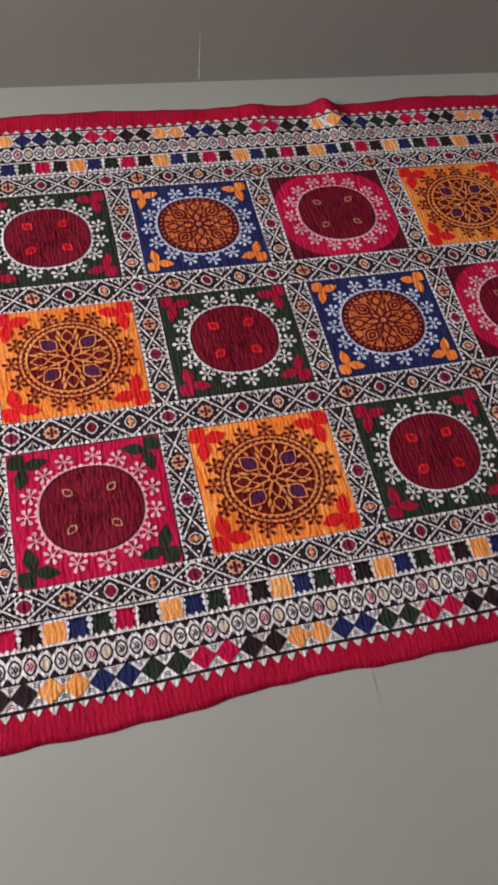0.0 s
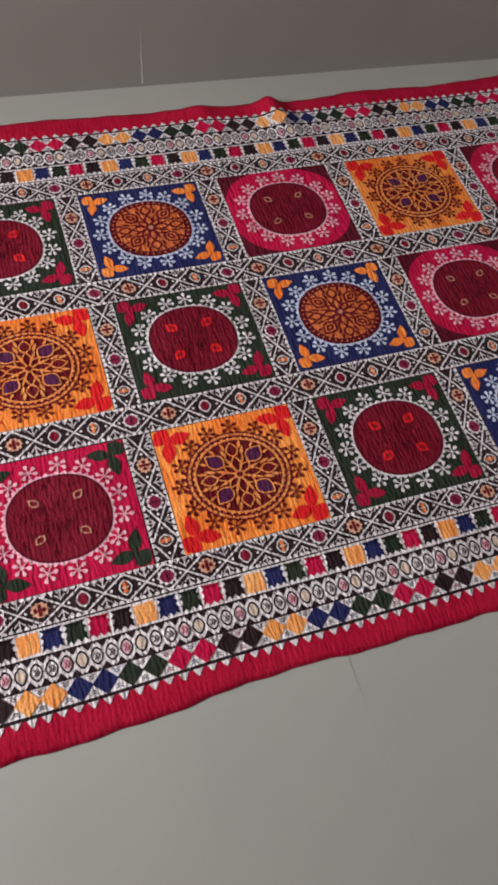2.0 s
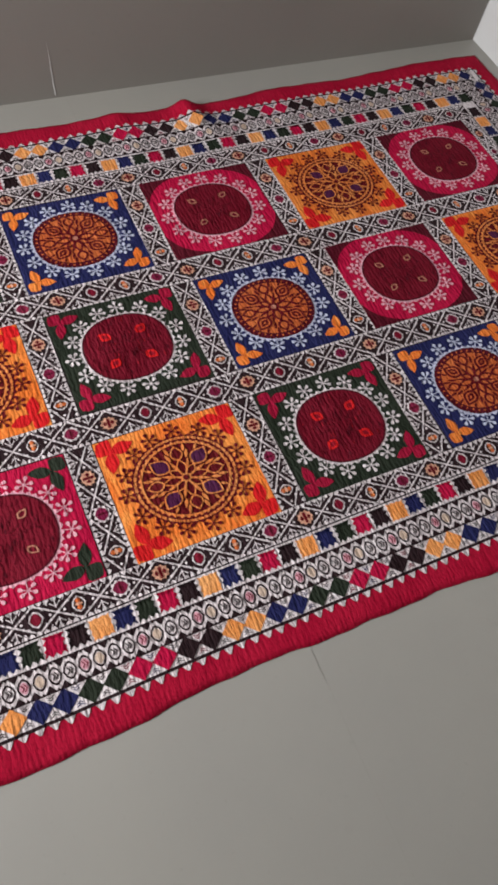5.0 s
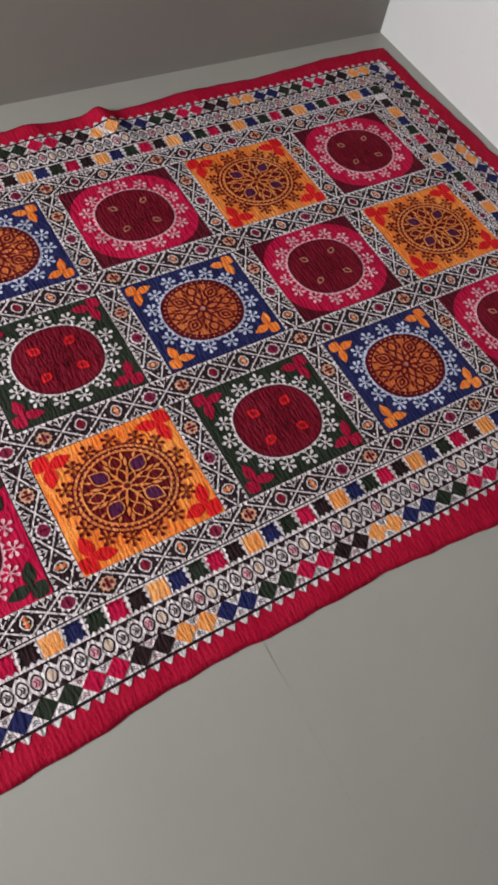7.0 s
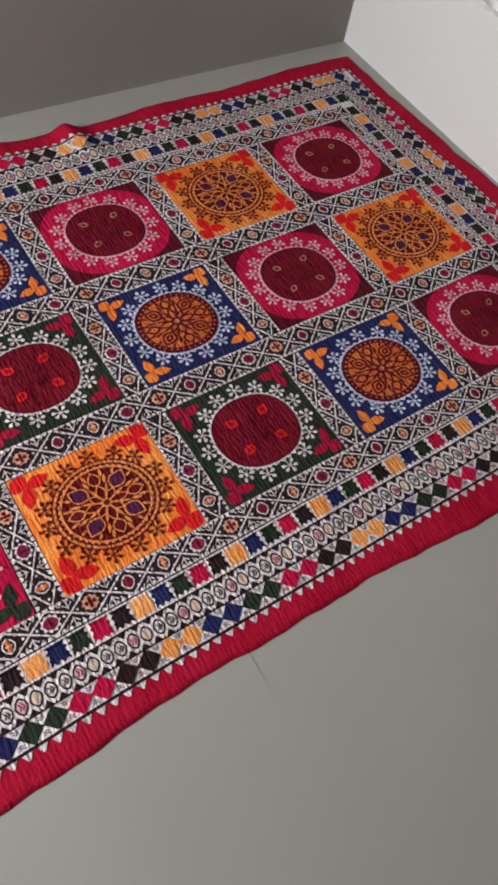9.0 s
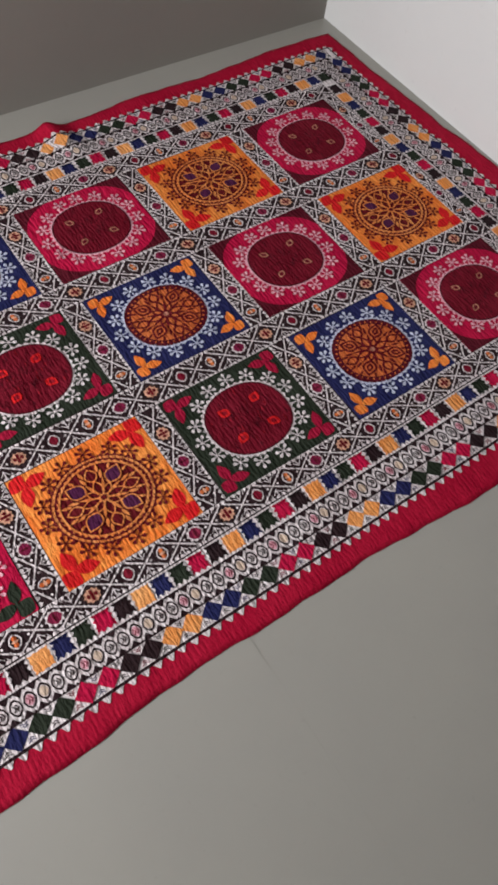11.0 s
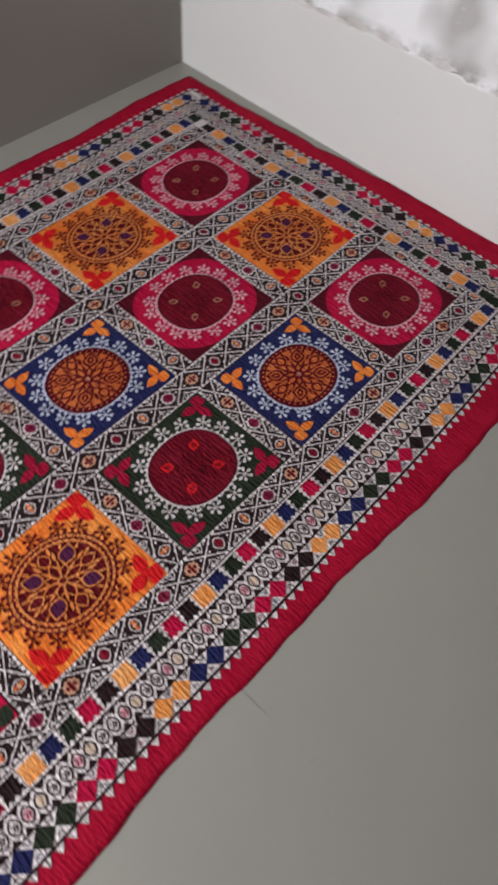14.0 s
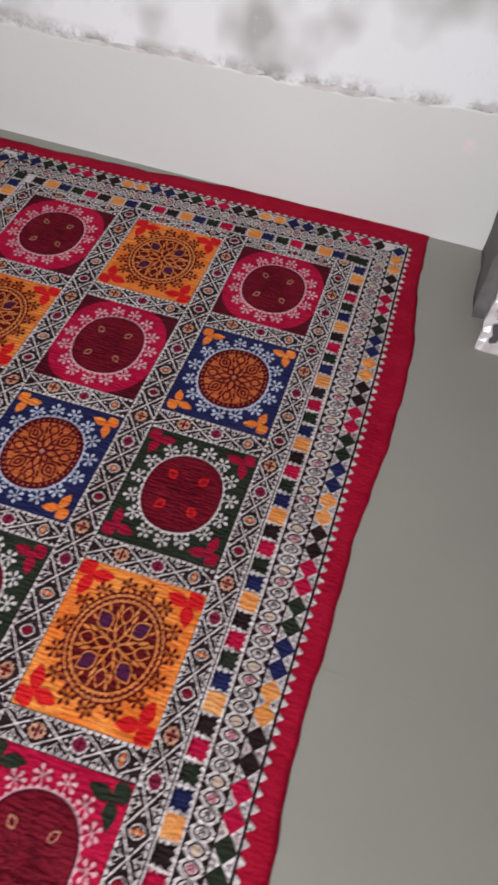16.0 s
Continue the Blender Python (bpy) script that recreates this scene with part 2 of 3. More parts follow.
WY = WIN_Y - CORNER[1]
# one dark taupe tone all over, much darker than the cream walls
north = structure("wall_north", box_bm((WEST - 0.2, 0, -0.1), (0.2, 0.2, TOP)), TAUPE, "plain dark taupe wall", "wall", TURN_N)
holed_wall("wall_west", CREAM, WY - WIN_W / 2, WY + WIN_W / 2, WIN_Z - WIN_H / 2, WIN_Z + WIN_H / 2)
win = tagged(new("window_1"), "white framed window that lets in daylight", "window", kind="structure")
win.matrix_world = TURN @ Matrix.Translation((WEST - 0.1, WY, WIN_Z))
for a, b in (((-0.03, -WIN_W / 2, -WIN_H / 2), (0.03, WIN_W / 2, -WIN_H / 2 + 0.05)), ((-0.03, -WIN_W / 2, WIN_H / 2 - 0.05), (0.03, WIN_W / 2, WIN_H / 2)),
             ((-0.03, -WIN_W / 2, -WIN_H / 2 + 0.05), (0.03, -WIN_W / 2 + 0.05, WIN_H / 2 - 0.05)), ((-0.03, WIN_W / 2 - 0.05, -WIN_H / 2 + 0.05), (0.03, WIN_W / 2, WIN_H / 2 - 0.05))):
    part("window_frame", box_bm(a, b, 0.004), FRAME, win)

# a short hairline crack in the floor along the joint, at the quilt's edge
crack = bmesh.new()
for i in range(8):
    y0, y1 = -0.33 - 0.012 * i, -0.33 - 0.012 * (i + 1)
    w0, w1 = 0.0006 * math.sin(math.pi * (i + 0.4) / 9), 0.0006 * math.sin(math.pi * (i + 1.4) / 9)
    x0, x1 = 0.0009 * math.sin(i * 2.1), 0.0009 * math.sin((i + 1) * 2.1)
    crack.faces.new([crack.verts.new(p) for p in ((x0 - w0, y0, 0), (x0 + w0, y0, 0), (x1 + w1, y1, 0), (x1 - w1, y1, 0))])
part("hairline_crack", crack, CRACK, floor, "short dark hairline crack").matrix_basis = Matrix.Translation((JOINT - 0.003, 0, 0.0006))

# a hairline of pale filler up the taupe wall, from the floor's joint
streak = bmesh.new()
for i in range(12):
    z0, z1 = 0.012 + 0.016 * i, 0.012 + 0.016 * (i + 1)
    w0, w1 = 0.0016 * (1 - i / 13), 0.0016 * (1 - (i + 1) / 13)
    x0, x1 = 0.0012 * math.sin(i * 1.7), 0.0012 * math.sin((i + 1) * 1.7)
    streak.faces.new([streak.verts.new(p) for p in ((x0 - w0, 0, z0), (x0 + w0, 0, z0), (x1 + w1, 0, z1), (x1 - w1, 0, z1))])
part("filler_line", streak, FRAME, north, "pale hairline of filler").matrix_basis = Matrix.Translation((-1.865, -0.002, 0))

# the wall beside the quilt: a smooth cream coat below, old flaking limewash above it
east = structure("wall_east", box_bm((0, SOUTH, -0.1), (0.2, 0, TOP)), LIME, "flaking white limewashed wall over a smooth cream lower coat", "wall", TURN)


def coat_edge(y):
    """Height of the broken upper edge of the cream coat, by the distance from the corner."""
    h = 0.470 + 0.052 * max(0.0, min(2.0, -y - 0.94))
    return h + 0.010 * math.sin(y * 5.3 + 0.6) + 0.006 * noise.noise((y * 9, 0.3, 0)) + 0.009 * noise.noise((y * 31, 1.7, 0)) + 0.004 * noise.noise((y * 90, 2.9, 0))


def coat():
    bm = bmesh.new()
    n, deep = 420, 0.0012
    rows = []
    for i in range(n + 1):
        y = SOUTH * i / n
        e = coat_edge(y)
        rows.append([bm.verts.new(p) for p in ((-deep, y, 0.0), (-deep, y, e - 0.012), (-deep * 0.75, y, e - 0.003), (0.001, y, e))])
    for a, b in zip(rows, rows[1:]):
        for i in range(3):
            f = bm.faces.new((a[i], a[i + 1], b[i + 1], b[i]))
            f.smooth = i > 0
    bmesh.ops.recalc_face_normals(bm, faces=bm.faces)
    return bm


part("lower_coat", coat(), COAT, east, "smooth cream coat with a broken upper edge")


def scar(rnd, y, h):
    """A flake of bare grey plaster above the broken edge."""
    bm = bmesh.new()
    z0 = coat_edge(y)
    n, pts = 18, []
    wide = rnd.uniform(0.04, 0.10)
    for i in range(n):
        a = 2 * math.pi * i / n
        r = 1 + 0.35 * noise.noise((y * 7 + math.cos(a) * 1.3, math.sin(a) * 1.3, 0.5)) + rnd.uniform(-0.10, 0.10)
        pts.append(bm.verts.new((0, y + wide * r * math.cos(a), z0 + h * 0.35 + h * r * math.sin(a))))
    bm.faces.new(pts)
    top = bmesh.ops.extrude_face_region(bm, geom=bm.faces[:])
    for v in top["geom"]:
        if isinstance(v, bmesh.types.BMVert):
            v.co.x -= 0.0008 + 0.02 * h + rnd.uniform(0.0, 0.0003)
    bmesh.ops.recalc_face_normals(bm, faces=bm.faces)
    return bm


rnd = random.Random(3)
y = -0.62
while y > -2.9:
    part("bare_patch", scar(rnd, y, rnd.uniform(0.007, 0.017)), SCAR, east, "bare grey plaster patch")
    y -= rnd.uniform(0.12, 0.34)

# ---- the patchwork quilt on the floor ----
PX, SX, PY, SY, SHEAR = 0.475, 0.397, 0.4505, 0.357, -0.027
COLS, ROWS_N = 5, 3
U0, U1, V0, V1 = -(COLS - 1) * PX - SX, 0.0, 0.0, (ROWS_N - 1) * PY + SY
CLOTH, STEP = 0.007, 0.0010
# widths from the field outwards: sash, checks, eyes, diamonds, black line, teeth
NEAR = (0.080, 0.144, 0.210, 0.264, 0.272, 0.290)
FAR = (0.083, 0.150, 0.217, 0.275, 0.282, 0.296)
SIDE = (0.058, 0.122, 0.186, 0.240, 0.247, 0.259)


def swell(u, v):
    """Folds of the cloth: a pinched fold and small waves on the far hem, a slack wave along the near hem."""
    far, near = max(0.0, min(1.0, (v - 1.35) / 0.25)), max(0.0, 1.0 - ((v + 0.25) / 0.085) ** 2)
    h = 0.034 * math.exp(-((u + 1.045 + 0.25 * (v - 1.6)) / 0.045) ** 2) * far ** 1.5
    h += 0.012 * math.exp(-((u + 1.30) / 0.05) ** 2) * far ** 2
    h += 0.006 * far * (0.5 + 0.5 * math.sin(u * 9.0 + 1.0))
    h += near * (0.003 + 0.002 * math.sin(u * 13.0) + 0.004 * math.exp(-((u + 0.62) / 0.25) ** 2))
    return h


def cloth(u, v, z):
    slip = max(0.0, min(1.0, (v - 0.80) / 0.12))   # the far row has been pulled a little sideways
    out = max(0.0, min(1.0, (-0.13 - v) / 0.12)) * math.exp(-((u + 0.62) / 0.52) ** 2)   # the near border has stretched
    w = noise.noise_vector((u * 2.3, v * 2.3, 0.4)) * 0.0045   # hand-laid, so no line is quite straight
    return (u + SHEAR * v - 0.013 * slip * slip * (3 - 2 * slip) + w.x, v + w.y - 0.012 * out, z + swell(u, v))


def lift(n):
    return CLOTH + STEP * n


def seat(u, v, n, turn=0.0):
    """Where a piece sits on the cloth, tilted with it."""
    x, y, z = cloth(u, v, lift(n))
    z += min(0.008, 0.30 * swell(u, v))   # a patch on a fold stands a little off it
    du, dv = (swell(u + 0.005, v) - swell(u - 0.005, v)) / 0.01, (swell(u, v + 0.005) - swell(u, v - 0.005)) / 0.01
    q = Vector((0, 0, 1)).rotation_difference(Vector((-du, -dv, 1)).normalized())
    return Matrix.Translation((x, y, z)) @ q.to_matrix().to_4x4() @ Matrix.Rotation(turn, 4, "Z")


quilt = tagged(new("patchwork_quilt"), "red patchwork quilt with embroidered medallion squares, spread on the floor", "quilt")


def hem_mesh():
    """The backing: one crimson cloth with an uneven, slightly curling edge."""
    a, b = 190, 110
    rnd = random.Random(4)
    phase = [rnd.uniform(0, 6.28) for _ in range(8)]

    def rough(s, k):
        return 0.003 * math.sin(s * 11 + phase[k]) + 0.002 * math.sin(s * 27 + phase[k + 1]) + 0.0012 * math.sin(s * 61 + phase[k + 2])

    def outline(i, j):
        s, r = i / a, j / b
        u = U0 - 0.35 + (U1 - U0 + 0.70) * s
        v = -0.345 + (1.643 + 0.345) * r
        low = -0.338 - 0.012 * max(0.0, min(1.0, (-1.7 - u) / 0.5)) - 0.042 * math.exp(-((u + 0.50) / 0.48) ** 2) + rough(u, 0)
        high = 1.610 + 0.022 * max(0.0, min(1.0, (-1.2 - u) / 0.5)) + 0.012 * math.exp(-((u - 0.2) / 0.25) ** 2) + 0.012 * max(0.0, min(1.0, (u + 0.9) / 0.3)) + rough(u, 2)
        left, right = U0 - 0.35 + rough(v, 4), 0.362 - 0.026 * max(0.0, v) + 0.009 * max(0.0, min(1.0, (0.9 - v) / 0.4)) + rough(v, 5)
        return left + (right - left) * s, low + (high - low) * r

    pc = Pieces(cloth)
    s = pc.slot(RED)
    for j in range(b + 1):
        for i in range(a + 1):
            u, v = outline(i, j)
            rim = min(i, a - i, j, b - j)
            pc.verts.append(cloth(u, v, CLOTH if rim else CLOTH * 0.4))
    for j in range(b):
        for i in range(a):
            p = j * (a + 1) + i
            pc.faces.append((p, p + 1, p + a + 2, p + a + 1))
            pc.slots.append(s)
    edge = [j * (a + 1) + i for i, j in [(i, 0) for i in range(a)] + [(a, j) for j in range(b)] + [(i, b) for i in range(a, 0, -1)] + [(0, j) for j in range(b, 0, -1)]]
    low, n = len(pc.verts), len(edge)
    pc.verts += [(pc.verts[e][0], pc.verts[e][1], max(0.0, pc.verts[e][2] - 0.006)) for e in edge]
    pc.faces += [(edge[i], low + i, low + (i + 1) % n, edge[(i + 1) % n]) for i in range(n)]
    pc.slots += [s] * n
    me = pc.mesh("backing")
    me.polygons.foreach_set("use_smooth", [True] * len(me.polygons))
    return me


child("backing", hem_mesh(), quilt, label="plain crimson cotton backing with a broad hem")


def rect(k):
    return U0 - SIDE[k], U1 + SIDE[k], V0 - NEAR[k], V1 + FAR[k]


def band(name, k_in, k_out, n, mat, parent=quilt):
    """A frame of cloth between two of the border's lines."""
    (a0, a1, b0, b1), (c0, c1, d0, d1) = rect(k_in), rect(k_out)
    pc = Pieces(cloth)
    for box in ((c0, c1, d0, b0), (c0, c1, b1, d1), (c0, a0, b0, b1), (a1, c1, b0, b1)):
        pc.sheet(*box, lift(n), mat)
    return child(name, pc.mesh(name), parent)


band("border_cloth", 0, 3, 1, WHITE)
band("border_line", 3, 4, 1, BLACK)
field = Pieces(cloth)
field.sheet(*rect(0), lift(2), BLACK)
child("field_cloth", field.mesh("field_cloth"), quilt)


def along(side, s, off):
    """A point of the border: its place along a side and its distance out from the field."""
    return {"near": (s, V0 - off), "far": (s, V1 + off), "right": (U1 + off, s), "left": (U0 - off, s)}[side]


def side_span(side, k):
    a0, a1, b0, b1 = rect(k)
    return (a0, a1) if side in ("near", "far") else (b0, b1)


def widths(side):
    return {"near": NEAR, "far": FAR}.get(side, SIDE)


def line_pieces():
    pc = Pieces(cloth)
    for side in ("near", "far", "right", "left"):
        w = widths(side)
        for k, thick in ((0, 0.003), (1, 0.0032), (2, 0.0026)):
            s0, s1 = side_span(side, k)
            n = int((s1 - s0) / 0.04)
            for i in range(n):
                p, q = s0 + (s1 - s0) * i / n, s0 + (s1 - s0) * (i + 1) / n
                pc.poly([along(side, p, w[k] - thick / 2), along(side, q, w[k] - thick / 2), along(side, q, w[k] + thick / 2), along(side, p, w[k] + thick / 2)], lift(3), BLACK)
    return pc.mesh("seam_line")


child("seam_line", line_pieces(), quilt, kind="stuff")


def teeth_pieces():
    """Saw teeth on the hem, dark triangles and eyes in the border."""
    teeth, eyes = Pieces(cloth), Pieces(cloth)
    rnd = random.Random(11)
    for side in ("near", "far", "right", "left"):
        w = widths(side)
        s0, s1 = side_span(side, 4)
        n = round((s1 - s0) / 0.0345)
        d = (s1 - s0) / n
        for i in range(n):
            p = s0 + d * (i + 0.5) + rnd.uniform(-0.001, 0.001)
            tip = w[5] - 0.003 + rnd.uniform(-0.002, 0.002)
            teeth.poly([along(side, p - d * 0.35, w[4]), along(side, p + d * 0.35, w[4]), along(side, p + 0.002, tip), along(side, p - 0.002, tip)], lift(2), WHITE)
        s0, s1 = side_span(side, 2 if side in ("near", "far") else 1)
        n = round((s1 - s0) / 0.0345)
        d, mid, half = (s1 - s0) / n, (w[1] + w[2]) / 2, (w[2] - w[1]) / 2
        for i in range(n):
            c = s0 + d * (i + 0.5)
            for sign in (-1, 1):
                base, tip = mid + sign * (half - 0.001), mid + sign * (half - 0.017)
                eyes.poly([along(side, c + d / 2 - 0.013, base), along(side, c + d / 2 + 0.013, base), along(side, c + d / 2, tip)], lift(2), BLACK)
                eyes.poly([along(side, c - 0.004, base), along(side, c + 0.004, base), along(side, c, mid + sign * (half - 0.007))], lift(2), BLACK)
            shape = [(math.cos(a), math.sin(a)) for a in [math.pi * 2 * m / 10 for m in range(10)]]

            def oval(rs, ro):
                return [along(side, c + rs * x * (1 - 0.42 * y * y), mid + ro * y) for x, y in shape]

            eyes.ring(oval(0.0160, half * 0.66), oval(0.0124, half * 0.50), lift(2), BLACK)
            tone = (WHITE, BLUSH, SAND, WHITE)[i % 4]
            if tone is not WHITE:
                eyes.poly(oval(0.0105, half * 0.42), lift(2), tone)
            for off in (-0.004, 0.003):
                if tone is SAND:
                    continue
                q = half * 0.26
                eyes.poly([along(side, c + off - 0.0035, mid - q), along(side, c + off - 0.0012, mid - q), along(side, c + off + 0.0050, mid), along(side, c + off - 0.0012, mid + q), along(side, c + off - 0.0035, mid + q), along(side, c + off + 0.0020, mid)], lift(3), MAROON if tone is BLUSH else BLACK)
    child("saw_tooth_edging", teeth.mesh("saw_tooth_edging"), quilt, label="white saw-tooth edging", kind="stuff")
    child("eye_stitching", eyes.mesh("eye_stitching"), quilt, label="row of small black-outlined eyes on white", kind="stuff")


teeth_pieces()


def check_mesh(mat, jag):
    """A square patch with saw-toothed edges."""
    pc, pts, half, n = Pieces(), [], 0.0266, 3
    corners = [(-half, -half), (half, -half), (half, half), (-half, half)]
    for i in range(4):
        (x0, y0), (x1, y1) = corners[i], corners[(i + 1) % 4]
        for k in range(2 * n):
            f, deep = k / (2 * n), jag if k % 2 else 0.0
            pts.append((x0 + (x1 - x0) * f - deep * (y1 - y0) / (2 * half), y0 + (y1 - y0) * f + deep * (x1 - x0) / (2 * half)))
    pc.poly(pts, 0, mat)
    return pc.mesh("check_patch")


CHECKS = [check_mesh(m, j) for m, j in ((AMBER, 0.0030), (NAVY, 0.0105), (GREEN, 0.0105), (PINK, 0.0092), (BLACK, 0.0105))]


def diamond_mesh(mat):
    pc = Pieces()
    a, b = 0.0306, 0.0250
    pc.poly([(-a, 0), (-a * 0.5, -b * 0.52), (0, -b), (a * 0.5, -b * 0.52), (a, 0), (a * 0.5, b * 0.52), (0, b), (-a * 0.5, b * 0.52)], 0, mat)
    return pc.mesh("diamond_patch")


DIAMONDS = [diamond_mesh(m) for m in (AMBER, NAVY, GREEN, PINK, BLACK)]


def border_patches():
    marks = Pieces(cloth)
    rnd = random.Random(5)
    # side: a yellow check, the checks' period, a yellow pair, the pairs' period
    plan = {"near": (-0.852, 0.2755, -0.475, 0.583), "far": (-1.131, 0.279, -1.064, 0.578), "right": (0.342, 0.295, 0.303, 0.61), "left": (0.342, 0.295, 0.303, 0.61)}
    for side, (c0, cp, d0, dp) in plan.items():
        w, flat = widths(side), side in ("near", "far")
        sense = 1 if flat else -1
        deep = (w[1] - w[0]) / 0.067
        mid = (w[0] + w[1]) / 2
        s0, s1 = side_span(side, 1) if flat else side_span(side, 0)
        for i in range(-60, 60):
            s = c0 + cp / 5 * i
            if s0 + (0.02 if flat else 0.004) < s < s1 - (0.02 if flat else 0.004):
                u, v = along(side, s, mid)
                m = seat(u, v, 2, rnd.uniform(-0.05, 0.05))
                stretch = (cp / 5 / 0.0556, deep, 1) if flat else (deep, cp / 5 / 0.0556, 1)
                child("check_patch", CHECKS[(sense * i) % 5], quilt, m @ Matrix.Diagonal((*stretch, 1)))
        mid, half = (w[2] + w[3]) / 2, (w[3] - w[2]) / 2
        s0, s1 = side_span(side, 3) if flat else side_span(side, 2)
        pitch = dp / 10
        for i in range(-60, 60):
            s = d0 + pitch * (i + 0.5)
            pair = math.floor((i + 1) / 2)
            if not s0 + 0.014 < s < s1 - 0.014:
                continue
            colour = (sense * pair) % 5
            u, v = along(side, s, mid)
            m = seat(u, v, 2, rnd.uniform(-0.04, 0.04))
            k = (half + 0.0005) / 0.024
            stretch = (pitch / 0.0585, k, 1) if flat else (k * 0.0240 / 0.0285, pitch / 0.0585 * 0.0285 / 0.0240, 1)
            child("diamond_patch", DIAMONDS[colour], quilt, m @ Matrix.Diagonal((*stretch, 1)))
            e, tone = s + pitch / 2, (BLACK, MAROON, GREEN, NAVY, BLACK)[(pair + i) % 5]
            for sign in (-1, 1):
                for h0, wd in ((half - 0.004, 0.011), (half - 0.010, 0.008)):
                    a, b = mid + sign * h0, mid + sign * (h0 - 0.006)
                    marks.poly([along(side, e - wd, a), along(side, e - wd + 0.004, a), along(side, e, b + sign * 0.002), along(side, e + wd - 0.004, a), along(side, e + wd, a), along(side, e, b)], lift(2), tone)
    child("chevron_stitching", marks.mesh("chevron_stitching"), quilt, label="small stitched chevrons between the diamonds", kind="stuff")


border_patches()


